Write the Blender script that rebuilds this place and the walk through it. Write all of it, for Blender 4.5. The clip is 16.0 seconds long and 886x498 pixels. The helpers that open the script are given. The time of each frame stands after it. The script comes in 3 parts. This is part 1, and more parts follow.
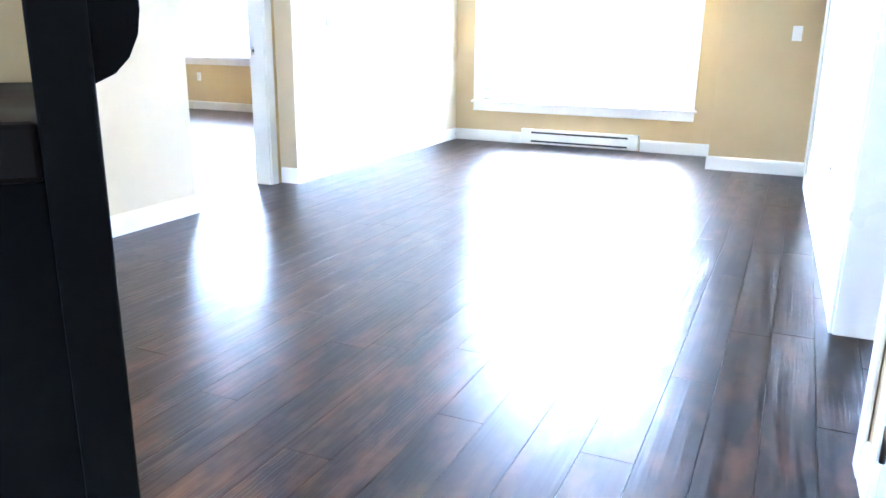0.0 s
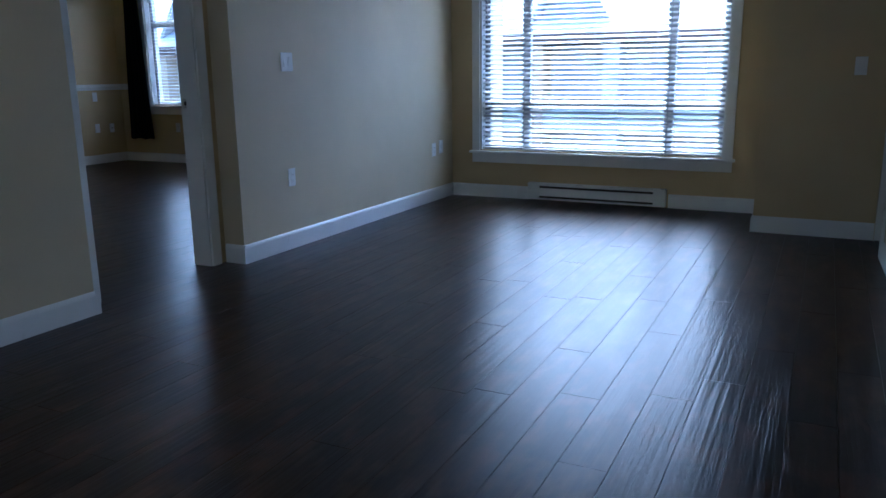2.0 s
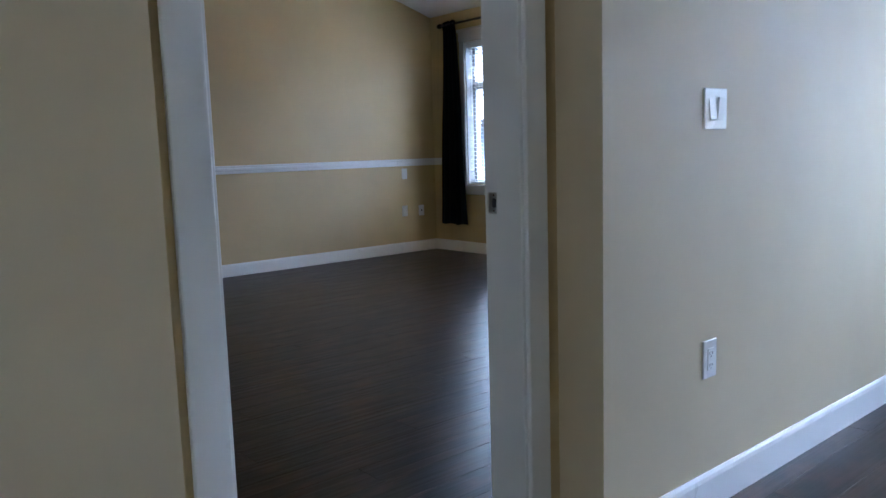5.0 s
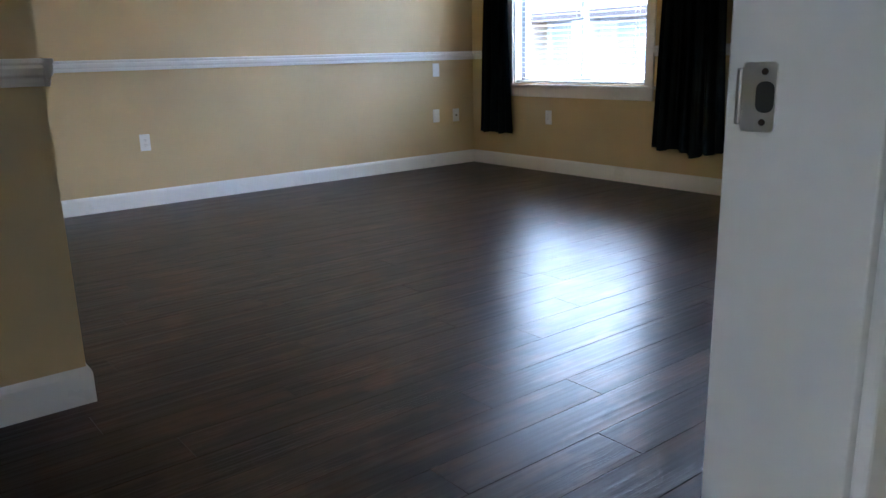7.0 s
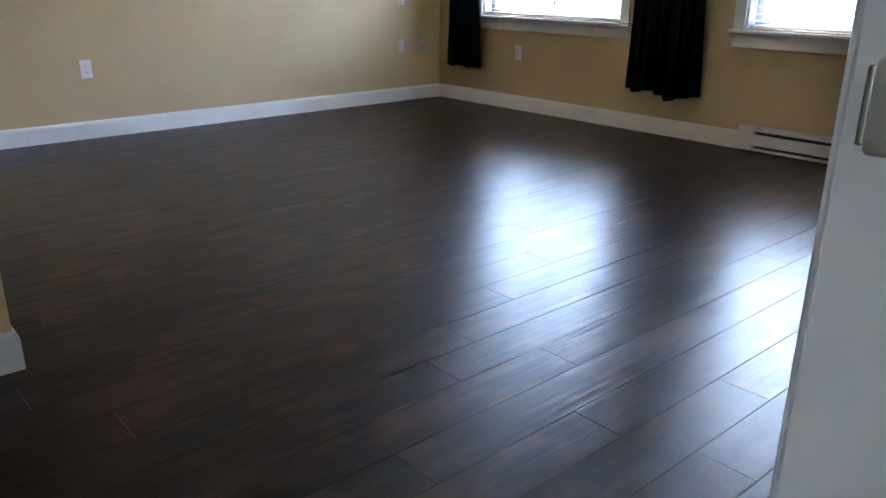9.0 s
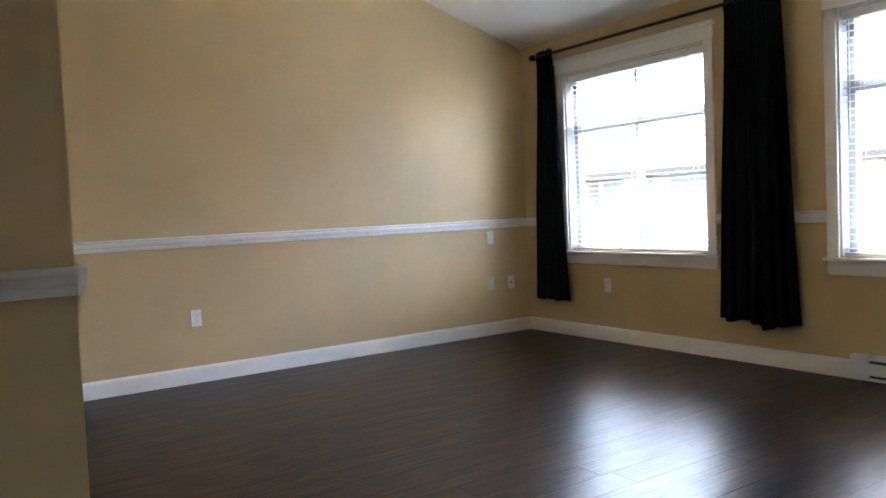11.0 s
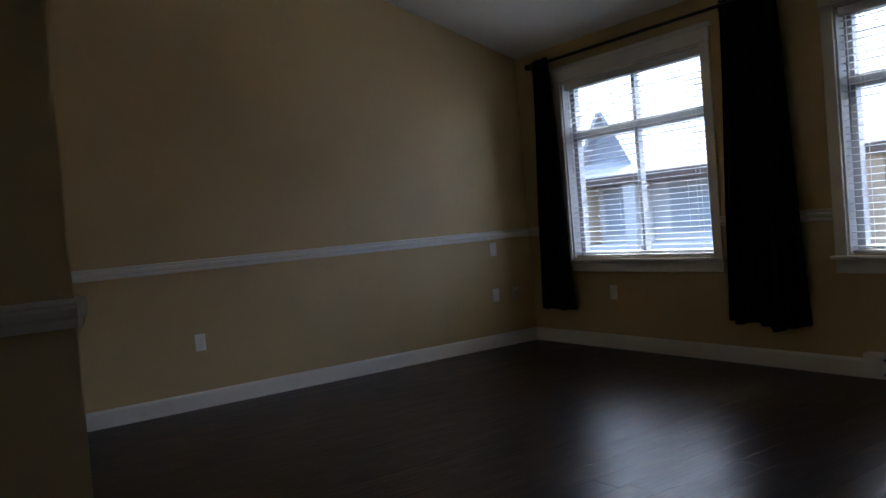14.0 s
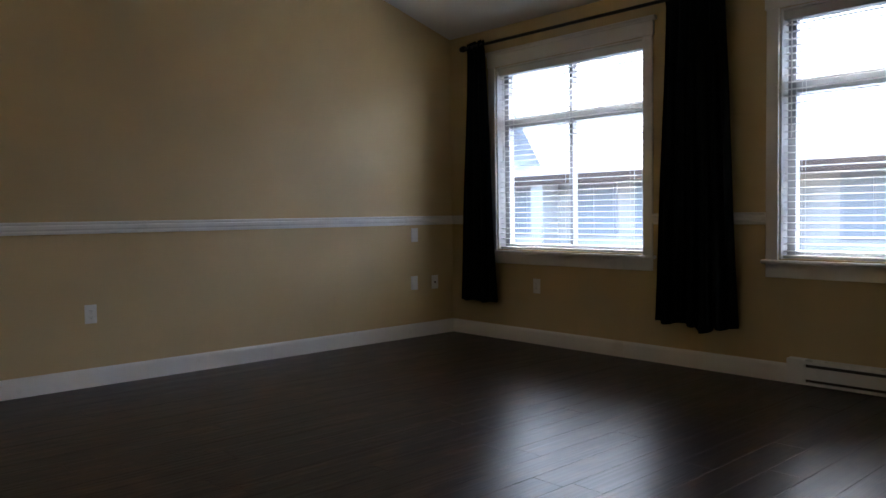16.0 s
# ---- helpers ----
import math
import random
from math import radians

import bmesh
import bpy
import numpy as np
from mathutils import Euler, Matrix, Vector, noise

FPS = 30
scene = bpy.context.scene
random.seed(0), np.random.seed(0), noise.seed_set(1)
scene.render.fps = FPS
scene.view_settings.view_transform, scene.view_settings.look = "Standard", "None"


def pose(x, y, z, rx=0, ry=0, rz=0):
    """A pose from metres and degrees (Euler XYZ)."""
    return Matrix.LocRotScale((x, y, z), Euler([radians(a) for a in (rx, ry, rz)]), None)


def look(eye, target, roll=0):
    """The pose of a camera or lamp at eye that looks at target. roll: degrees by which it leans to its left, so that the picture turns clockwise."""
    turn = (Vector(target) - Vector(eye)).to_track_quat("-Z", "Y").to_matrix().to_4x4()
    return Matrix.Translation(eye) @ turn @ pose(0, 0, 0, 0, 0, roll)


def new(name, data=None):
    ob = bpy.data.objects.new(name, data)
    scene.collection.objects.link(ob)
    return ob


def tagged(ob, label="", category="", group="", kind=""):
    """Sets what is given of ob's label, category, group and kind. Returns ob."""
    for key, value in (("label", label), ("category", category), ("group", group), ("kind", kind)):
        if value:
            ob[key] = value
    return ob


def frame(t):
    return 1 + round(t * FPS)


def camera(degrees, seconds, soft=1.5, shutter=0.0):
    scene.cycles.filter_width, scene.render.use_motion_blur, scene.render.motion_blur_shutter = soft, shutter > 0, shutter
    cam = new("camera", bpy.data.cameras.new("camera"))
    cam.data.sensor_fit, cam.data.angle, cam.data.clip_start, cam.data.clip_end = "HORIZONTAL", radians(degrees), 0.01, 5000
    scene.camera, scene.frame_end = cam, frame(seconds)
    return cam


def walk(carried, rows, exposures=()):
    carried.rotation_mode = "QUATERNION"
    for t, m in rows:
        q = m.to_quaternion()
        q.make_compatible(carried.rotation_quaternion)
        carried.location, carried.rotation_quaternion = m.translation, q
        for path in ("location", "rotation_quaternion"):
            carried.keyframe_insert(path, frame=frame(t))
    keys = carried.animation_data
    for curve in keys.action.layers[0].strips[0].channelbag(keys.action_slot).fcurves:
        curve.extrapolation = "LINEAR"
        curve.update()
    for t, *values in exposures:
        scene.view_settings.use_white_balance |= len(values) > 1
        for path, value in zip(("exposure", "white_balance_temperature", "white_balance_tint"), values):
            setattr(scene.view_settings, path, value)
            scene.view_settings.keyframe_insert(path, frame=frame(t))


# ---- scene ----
cam = camera(60.0, 16.0, shutter=0.0)
PATH = [
    (0, (3.352, -4.727, 1.11), (2.556, -2.974, 0.566), 0.7),
    (0.5, (3.248, -4.468, 1.083), (2.719, -2.613, 0.556), -2.0),
    (1, (3.253, -4.158, 1.104), (2.504, -2.376, 0.59), -1.6),
    (1.5, (3.211, -3.877, 1.12), (2.383, -2.128, 0.614), -3.1),
    (2, (3.094, -3.542, 1.125), (2.231, -1.795, 0.676), -0.7),
    (2.5, (2.887, -3.116, 1.06), (1.671, -1.568, 0.707), 0.0),
    (3, (2.624, -2.775, 1.073), (1.255, -1.348, 0.772), -0.4),
    (3.5, (2.318, -2.418, 1.104), (1.025, -0.915, 0.845), -2.0),
    (4, (1.965, -2.067, 1.103), (0.531, -0.692, 0.871), -2.9),
    (4.2, (1.811, -1.969, 1.108), (0.334, -0.641, 0.879), -3.0),
    (6.3, (0.357, -0.93, 1.064), (-1.168, 0.334, 0.789), -1.3),
    (6.5, (0.27, -0.884, 1.048), (-1.249, 0.377, 0.724), -1.3),
    (7, (0.094, -0.739, 1.007), (-1.43, 0.458, 0.513), -1.5),
    (7.5, (0.012, -0.702, 0.989), (-1.409, 0.560, 0.369), -0.9),
    (8, (-0.059, -0.658, 0.987), (-1.462, 0.606, 0.333), 0.2),
    (8.2, (-0.066, -0.627, 1.022), (-1.473, 0.618, 0.343), 0.4),
    (10.3, (-0.115, -0.61, 1.048), (-1.662, 0.565, 0.575), -1.5),
    (10.5, (-0.101, -0.587, 1.068), (-1.691, 0.576, 0.728), -1.7),
    (11, (-0.105, -0.591, 1.126), (-1.752, 0.54, 1.025), -2.5),
    (11.5, (-0.102, -0.589, 1.115), (-1.745, 0.541, 1.26), -5.3),
    (12, (-0.112, -0.571, 1.124), (-1.756, 0.515, 1.467), -7.1),
    (12.5, (-0.119, -0.562, 1.134), (-1.759, 0.488, 1.591), -7.8),
    (13, (-0.112, -0.572, 1.13), (-1.77, 0.458, 1.567), -7.9),
    (13.5, (-0.118, -0.565, 1.123), (-1.788, 0.524, 1.284), -6.8),
    (14, (-0.153, -0.576, 1.133), (-1.801, 0.555, 1.065), -4.8),
    (14.5, (-0.134, -0.567, 1.082), (-1.773, 0.567, 0.915), -3.8),
    (15, (-0.142, -0.593, 1.072), (-1.776, 0.536, 0.841), -3.7),
    (15.5, (-0.242, -0.464, 1.085), (-1.896, 0.65, 0.935), -2.6),
    (16, (-0.506, -0.556, 1.04), (-1.989, 0.783, 0.948), -0.8),
]
EXPOSURES = [(0, 7.45, 4500, 7), (0.5, 6.2, 4500, 7), (1.0, 4.6, 4350, 6), (1.5, 3.8, 4200, 5), (2.5, 3.2, 4250, 5), (3.0, 3.4, 4300, 5), (3.5, 4.0, 4450, 5), (4.2, 4.3, 4550, 5), (6.3, 5.15, 4850, 5), (8.2, 5.4, 4650, 6), (10.5, 5.5, 5150, 6), (11.5, 5.1, 5400, 6), (12.5, 3.62, 5700, 7), (14.5, 2.95, 5150, 7), (16, 3.75, 5500, 7)]
walk(cam, [(t, look(e, g, r)) for t, e, g, r in PATH], EXPOSURES)

# ---- world and light ----
SUN_EL, SUN_ROT = radians(58), radians(345)
world = bpy.data.worlds.new("sky_world")
scene.world = world
world.use_nodes = True
wn = world.node_tree
wn.nodes.clear()
sky = wn.nodes.new("ShaderNodeTexSky")
sky.sky_type = "NISHITA"
sky.sun_disc = False
sky.sun_elevation, sky.sun_rotation = SUN_EL, SUN_ROT
sky.air_density, sky.dust_density = 1.0, 7.0
bg = wn.nodes.new("ShaderNodeBackground")
bg.inputs["Strength"].default_value = 0.15
wo = wn.nodes.new("ShaderNodeOutputWorld")
wn.links.new(sky.outputs[0], bg.inputs["Color"])
wn.links.new(bg.outputs[0], wo.inputs["Surface"])
sun_data = bpy.data.lights.new("sun", "SUN")
sun_data.energy, sun_data.angle, sun_data.color = 0.6, radians(12), (1.0, 0.96, 0.9)
sun = new("sun", sun_data)
sun.matrix_world = look((-8, 30, 50), (0, 0, 0))


# ---- materials ----
def shader(name, rough=0.5, metal=0.0, color=(0.8, 0.8, 0.8)):
    m = bpy.data.materials.new(name)
    m.use_nodes = True
    p = m.node_tree.nodes["Principled BSDF"]
    p.inputs["Roughness"].default_value = rough
    p.inputs["Metallic"].default_value = metal
    p.inputs["Base Color"].default_value = (*color, 1)
    return m, m.node_tree, p


def node(nt, kind, **values):
    n = nt.nodes.new(kind)
    for k, v in values.items():
        n.inputs[k].default_value = v
    return n


def mixed(nt, fac, a, b, kind="MIX"):
    n = nt.nodes.new("ShaderNodeMix")
    n.data_type, n.blend_type = "RGBA", kind
    for i, v in ((0, fac), (6, a), (7, b)):
        if isinstance(v, (tuple, float, int)):
            n.inputs[i].default_value = v if i == 0 else (*v, 1)
        else:
            nt.links.new(v, n.inputs[i])
    return n.outputs[2]


def ramp(nt, src, lo, hi, a=0.0, b=1.0):
    n = nt.nodes.new("ShaderNodeMapRange")
    n.inputs["From Min"].default_value, n.inputs["From Max"].default_value = lo, hi
    n.inputs["To Min"].default_value, n.inputs["To Max"].default_value = a, b
    nt.links.new(src, n.inputs["Value"])
    return n.outputs["Result"]


def place(nt, scale=(1, 1, 1), world_space=True):
    if world_space:
        src = nt.nodes.new("ShaderNodeNewGeometry").outputs["Position"]
    else:
        src = nt.nodes.new("ShaderNodeTexCoord").outputs["Object"]
    mp = nt.nodes.new("ShaderNodeMapping")
    mp.inputs["Scale"].default_value = scale
    nt.links.new(src, mp.inputs["Vector"])
    return mp.outputs["Vector"]


def grain(nt, vec, scale, detail=4.0, rough=0.55, distort=0.0):
    n = node(nt, "ShaderNodeTexNoise", Scale=scale, Detail=detail, Roughness=rough, Distortion=distort)
    nt.links.new(vec, n.inputs["Vector"])
    return n.outputs["Fac"]


def bumped(nt, p, height, strength, distance):
    b = node(nt, "ShaderNodeBump", Strength=strength, Distance=distance)
    nt.links.new(height, b.inputs["Height"])
    nt.links.new(b.outputs["Normal"], p.inputs["Normal"])


def paint(name, color, rough=0.55, vary=0.06, bump=0.12, size=160.0):
    m, nt, p = shader(name, rough)
    v = place(nt)
    big = grain(nt, v, 1.3, 3.0)
    c = mixed(nt, ramp(nt, big, 0.3, 0.7), tuple(k * (1 - vary) for k in color), tuple(min(1, k * (1 + vary)) for k in color))
    nt.links.new(c, p.inputs["Base Color"])
    fine = grain(nt, v, size, 2.0)
    nt.links.new(ramp(nt, grain(nt, v, 5.0, 3.0), 0.3, 0.7, rough - 0.06, rough + 0.08), p.inputs["Roughness"])
    bumped(nt, p, fine, bump, 0.002)
    return m


def plank_wood(name, random_from):
    m, nt, p = shader(name, 0.2)
    geo = nt.nodes.new("ShaderNodeNewGeometry")
    if random_from == "object":
        rnd = nt.nodes.new("ShaderNodeObjectInfo").outputs["Random"]
    else:
        rnd = geo.outputs["Random Per Island"]
    shift = nt.nodes.new("ShaderNodeVectorMath")
    shift.operation = "MULTIPLY_ADD"
    shift.inputs[1].default_value = (37.0, 91.0, 53.0)
    nt.links.new(rnd, shift.inputs[0])
    nt.links.new(geo.outputs["Position"], shift.inputs[2])

    def stretched(sx, sy):
        mp = nt.nodes.new("ShaderNodeMapping")
        mp.inputs["Scale"].default_value = (sx, sy, 1)
        nt.links.new(shift.outputs[0], mp.inputs["Vector"])
        return mp.outputs["Vector"]
    fine = grain(nt, stretched(80, 2.2), 1.0, 5.0, 0.65, 0.1)
    broad = grain(nt, stretched(7, 1.8), 1.0, 3.0, 0.55, 0.2)
    smear = grain(nt, stretched(12, 4.6), 1.0, 3.0, 0.55, 0.12)
    c = mixed(nt, ramp(nt, fine, 0.3, 0.75), (0.0058, 0.0038, 0.0029), (0.0084, 0.0052, 0.0038))
    c = mixed(nt, ramp(nt, broad, 0.40, 0.72, 0.0, 0.7), c, (0.028, 0.0142, 0.0083))
    c = mixed(nt, ramp(nt, smear, 0.46, 0.76, 0.0, 0.85), c, (0.072, 0.0345, 0.0180))
    tone = ramp(nt, rnd, 0, 1, 0.85, 1.15)
    hsv = nt.nodes.new("ShaderNodeHueSaturation")
    nt.links.new(tone, hsv.inputs["Value"])
    nt.links.new(c, hsv.inputs["Color"])
    nt.links.new(hsv.outputs[0], p.inputs["Base Color"])
    nt.links.new(ramp(nt, grain(nt, stretched(14, 3), 1.0, 3.0), 0.3, 0.7, 0.285, 0.325), p.inputs["Roughness"])
    groove = grain(nt, stretched(46, 0.9), 1.0, 2.0, 0.45, 0.0)
    wave = grain(nt, stretched(13, 1.6), 1.0, 1.5, 0.4, 0.0)
    add = nt.nodes.new("ShaderNodeMath")
    add.operation = "MULTIPLY_ADD"
    add.inputs[1].default_value = 0.5
    nt.links.new(wave, add.inputs[0])
    nt.links.new(groove, add.inputs[2])
    # raised figure of the scraped grain, long arches along the plank
    rings = node(nt, "ShaderNodeTexWave", Scale=21.0, Distortion=7.0, Detail=2.0)
    rings.inputs["Detail Scale"].default_value = 1.6
    nt.links.new(stretched(1.0, 0.16), rings.inputs["Vector"])
    lines = ramp(nt, rings.outputs["Fac"], 0.8, 1.0, 0.0, 1.0)
    patch = ramp(nt, grain(nt, stretched(4.0, 0.9), 1.0, 2.0), 0.50, 0.66, 0.0, 0.2)
    figure = nt.nodes.new("ShaderNodeMath")
    figure.operation = "MULTIPLY"
    nt.links.new(lines, figure.inputs[0])
    nt.links.new(patch, figure.inputs[1])
    total = nt.nodes.new("ShaderNodeMath")
    total.operation = "ADD"
    nt.links.new(add.outputs[0], total.inputs[0])
    nt.links.new(figure.outputs[0], total.inputs[1])
    bumped(nt, p, total.outputs[0], 0.8, 0.0020)
    p.inputs["Specular IOR Level"].default_value = 0.2
    # scraped along the plank: the sheen runs out lengthwise
    p.inputs["Anisotropic"].default_value = 0.3
    along = nt.nodes.new("ShaderNodeCombineXYZ")
    along.inputs[1].default_value = 1.0
    nt.links.new(along.outputs[0], p.inputs["Tangent"])
    return m


def cloth(name, color):
    m, nt, p = shader(name, 0.85)
    v = place(nt, (1, 1, 1))
    c = mixed(nt, grain(nt, v, 260, 2.0), tuple(k * 0.7 for k in color), tuple(k * 1.35 for k in color))
    nt.links.new(c, p.inputs["Base Color"])
    bumped(nt, p, grain(nt, v, 700, 1.0), 0.25, 0.001)
    p.inputs["Specular IOR Level"].default_value = 0.2
    return m


def metal(name, color, rough=0.3):
    m, nt, p = shader(name, rough, 1.0, color)
    v = place(nt)
    nt.links.new(ramp(nt, grain(nt, v, 60, 3.0), 0.3, 0.7, rough - 0.08, rough + 0.1), p.inputs["Roughness"])
    return m


def glass_pane(name):
    m, nt, p = shader(name, 0.02)
    nt.nodes.remove(p)
    out = nt.nodes["Material Output"]
    clear = nt.nodes.new("ShaderNodeBsdfTransparent")
    gloss = node(nt, "ShaderNodeBsdfGlossy", Roughness=0.02)
    mx = nt.nodes.new("ShaderNodeMixShader")
    mx.inputs[0].default_value = 0.03
    nt.links.new(clear.outputs[0], mx.inputs[1])
    nt.links.new(gloss.outputs[0], mx.inputs[2])
    nt.links.new(mx.outputs[0], out.inputs["Surface"])
    return m


TAN = paint("tan_wall_paint", (0.56, 0.435, 0.228))
CREAM = paint("cream_wall_paint", (0.59, 0.50, 0.33))
GREYPAINT = paint("grey_wall_paint", (0.46, 0.44, 0.45))
CEIL = paint("white_ceiling_paint", (0.78, 0.77, 0.75), 0.8, 0.03, 0.5, 240.0)
WHITE = paint("white_trim_paint", (0.80, 0.80, 0.79), 0.32, 0.025, 0.05, 60.0)
# white vinyl set to grey: the backlit bars' shade is in this colour
VINYL = paint("white_vinyl_greyed", (0.38, 0.39, 0.41), 0.35, 0.02, 0.02, 40.0)
SLAT = paint("white_blind_slat", (0.76, 0.76, 0.75), 0.38, 0.02, 0.03, 90.0)
nt = SLAT.node_tree
thin = nt.nodes.new("ShaderNodeBsdfTranslucent")
thin.inputs["Color"].default_value = (0.80, 0.80, 0.78, 1)
both = nt.nodes.new("ShaderNodeMixShader")
both.inputs[0].default_value = 0.2
nt.links.new(nt.nodes["Principled BSDF"].outputs[0], both.inputs[1])
nt.links.new(thin.outputs[0], both.inputs[2])
nt.links.new(both.outputs[0], nt.nodes["Material Output"].inputs["Surface"])
PLATE = paint("white_plate_plastic", (0.83, 0.83, 0.82), 0.25, 0.015, 0.02, 30.0)
ENAMEL = paint("white_enamel_steel", (0.78, 0.78, 0.77), 0.3, 0.02, 0.03, 50.0)
# near-black: stands for shade in slots and holes, also colours dark strips
DARKSLOT = paint("dark_slot_shade_and_trim", (0.03, 0.03, 0.032), 0.5, 0.2, 0.05, 60.0)
BLACKWOOD = paint("black_cabinet_lacquer", (0.0035, 0.0037, 0.0045), 0.6, 0.2, 0.06, 90.0)
BLACKWOOD.node_tree.nodes["Principled BSDF"].inputs["Specular IOR Level"].default_value = 0.1
BROWNTOP = paint("dark_brown_counter_laminate", (0.012, 0.009, 0.0075), 0.5, 0.3, 0.06, 40.0)
BROWNTOP.node_tree.nodes["Principled BSDF"].inputs["Specular IOR Level"].default_value = 0.15
PLANK = plank_wood("espresso_scraped_plank", "object")
PLANK_REST = plank_wood("espresso_scraped_plank_far", "island")
CURTAIN = cloth("black_curtain_cloth", (0.0035, 0.0085, 0.0150))
STEEL = metal("brushed_nickel", (0.66, 0.65, 0.63), 0.36)
BRONZE = metal("dark_bronze", (0.09, 0.07, 0.055), 0.4)
NICKEL = metal("warm_antique_nickel", (0.42, 0.34, 0.25), 0.3)
BLACKMETAL = metal("black_rod_metal", (0.03, 0.03, 0.032), 0.4)
GLASS = glass_pane("window_glass")
SIDING = paint("pale_siding", (0.55, 0.54, 0.51), 0.7, 0.06, 0.1, 30.0)
GREYSIDE = paint("grey_shingle_siding", (0.36, 0.36, 0.37), 0.8, 0.15, 0.3, 30.0)
BEIGEWALL = paint("beige_column_render", (0.42, 0.32, 0.21), 0.8, 0.08, 0.2, 30.0)
ROOFMAT = paint("grey_roof_shingle", (0.36, 0.36, 0.37), 0.85, 0.15, 0.4, 20.0)
FASCIA = paint("brown_fascia", (0.10, 0.065, 0.045), 0.6, 0.1, 0.1, 30.0)
GROUND = paint("asphalt", (0.06, 0.06, 0.062), 0.9, 0.2, 0.5, 60.0)
FARGLASS, _nt, _p = shader("pale_far_glass", 0.08, 0.0, (0.36, 0.38, 0.39))

BOWL, nt, p = shader("lit_alabaster_glass", 0.3, 0.0, (0.85, 0.72, 0.5))
v = place(nt)
swirl = grain(nt, v, 11.0, 5.0, 0.6, 1.8)
through_glass = nt.nodes.new("ShaderNodeBsdfTranslucent")
nt.links.new(mixed(nt, ramp(nt, swirl, 0.35, 0.65), (1.0, 0.66, 0.27), (1.0, 0.82, 0.46)), through_glass.inputs["Color"])
nt.links.new(through_glass.inputs["Color"].links[0].from_socket, p.inputs["Emission Color"])
p.inputs["Emission Strength"].default_value = 0.022
both = nt.nodes.new("ShaderNodeMixShader")
both.inputs[0].default_value = 0.07
nt.links.new(p.outputs[0], both.inputs[1])
nt.links.new(through_glass.outputs[0], both.inputs[2])
nt.links.new(both.outputs[0], nt.nodes["Material Output"].inputs["Surface"])

# glow of the added kitchen fill lamp, a source never in view
DOME, nt, p = shader("fill_lamp_dome_glass", 0.3, 0.0, (0.85, 0.82, 0.76))
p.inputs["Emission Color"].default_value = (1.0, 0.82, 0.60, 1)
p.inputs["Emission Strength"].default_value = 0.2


# ---- mesh helpers ----
def boxed(bm, lo, hi, bevel=0.0):
    r = bmesh.ops.create_cube(bm, size=1.0)
    vs = r["verts"]
    for q in vs:
        q.co = Vector([lo[i] + (q.co[i] + 0.5) * (hi[i] - lo[i]) for i in range(3)])
    if bevel > 0:
        es = list({e for q in vs for e in q.link_edges})
        bmesh.ops.bevel(bm, geom=es, offset=bevel, segments=2, affect="EDGES", profile=0.5)
    return bm


def box(lo, hi, bevel=0.0):
    return boxed(bmesh.new(), lo, hi, bevel)


def turned(profile, steps=32):
    bm = bmesh.new()
    rings = []
    for r, z in profile:
        if r < 1e-6:
            rings.append([bm.verts.new((0, 0, z))])
        else:
            rings.append([bm.verts.new((r * math.cos(a), r * math.sin(a), z)) for a in (2 * math.pi * i / steps for i in range(steps))])
    for a, b in zip(rings, rings[1:]):
        for i in range(steps):
            k = (i + 1) % steps
            if len(a) == 1 and len(b) == 1:
                continue
            if len(a) == 1:
                bm.faces.new((a[0], b[i], b[k]))
            elif len(b) == 1:
                bm.faces.new((a[i], a[k], b[0]))
            else:
                bm.faces.new((a[i], a[k], b[k], b[i]))
    for f in bm.faces:
        f.smooth = True
    bmesh.ops.recalc_face_normals(bm, faces=bm.faces)
    return bm


def rod(a, b, r, steps=12):
    bm = bmesh.new()
    a, b = Vector(a), Vector(b)
    m = Matrix.Translation((a + b) / 2) @ (b - a).to_track_quat("Z", "Y").to_matrix().to_4x4()
    bmesh.ops.create_cone(bm, cap_ends=True, segments=steps, radius1=r, radius2=r, depth=(b - a).length, matrix=m)
    for f in bm.faces:
        f.smooth = len(f.verts) == 4
    return bm


def extruded(profile, axis, lo, hi):
    """A closed profile of (a, b) pairs drawn out along an axis; for x the pairs are (y, z), for y (x, z)."""
    bm = bmesh.new()
    ends = []
    for t in (lo, hi):
        ends.append([bm.verts.new((t, a, b) if axis == "x" else (a, t, b) if axis == "y" else (a, b, t)) for a, b in profile])
    n = len(profile)
    for i in range(n):
        k = (i + 1) % n
        bm.faces.new((ends[0][i], ends[0][k], ends[1][k], ends[1][i]))
    bm.faces.new(ends[0])
    bm.faces.new(ends[1])
    bmesh.ops.recalc_face_normals(bm, faces=bm.faces)
    return bm


def part(name, bm, material, parent=None, label=""):
    me = bpy.data.meshes.new(name)
    bm.to_mesh(me)
    bm.free()
    me.materials.append(material)
    ob = new(name, me)
    if parent is not None:
        ob.parent = parent
    if label:
        ob["label"] = label
    return ob


def thing(name, label, category, at=(0, 0, 0), group="", turn=0):
    ob = new(name)
    ob.empty_display_size = 0.05
    ob.matrix_basis = pose(*at, 0, 0, turn)
    return tagged(ob, label, category, group)


def setting(name, bm, material, label, category="wall"):
    return tagged(part(name, bm, material), label, category, "", "structure")


# ---- plan ----
YF = 2.945                   # living room: window wall face
XB, YB = -5.467, 4.035        # bedroom: side wall face, window wall face
XR = 3.53                    # living room: far side wall face
YC = 2.195                   # boxed-out corner face
H = 2.50
SLOPE, ZB = 0.304, 2.548     # bedroom ceiling rises from its window wall
BZ, BT = 0.115, 0.014        # baseboard height, thickness


def bed_top(y):
    return ZB + SLOPE * (YB - y)


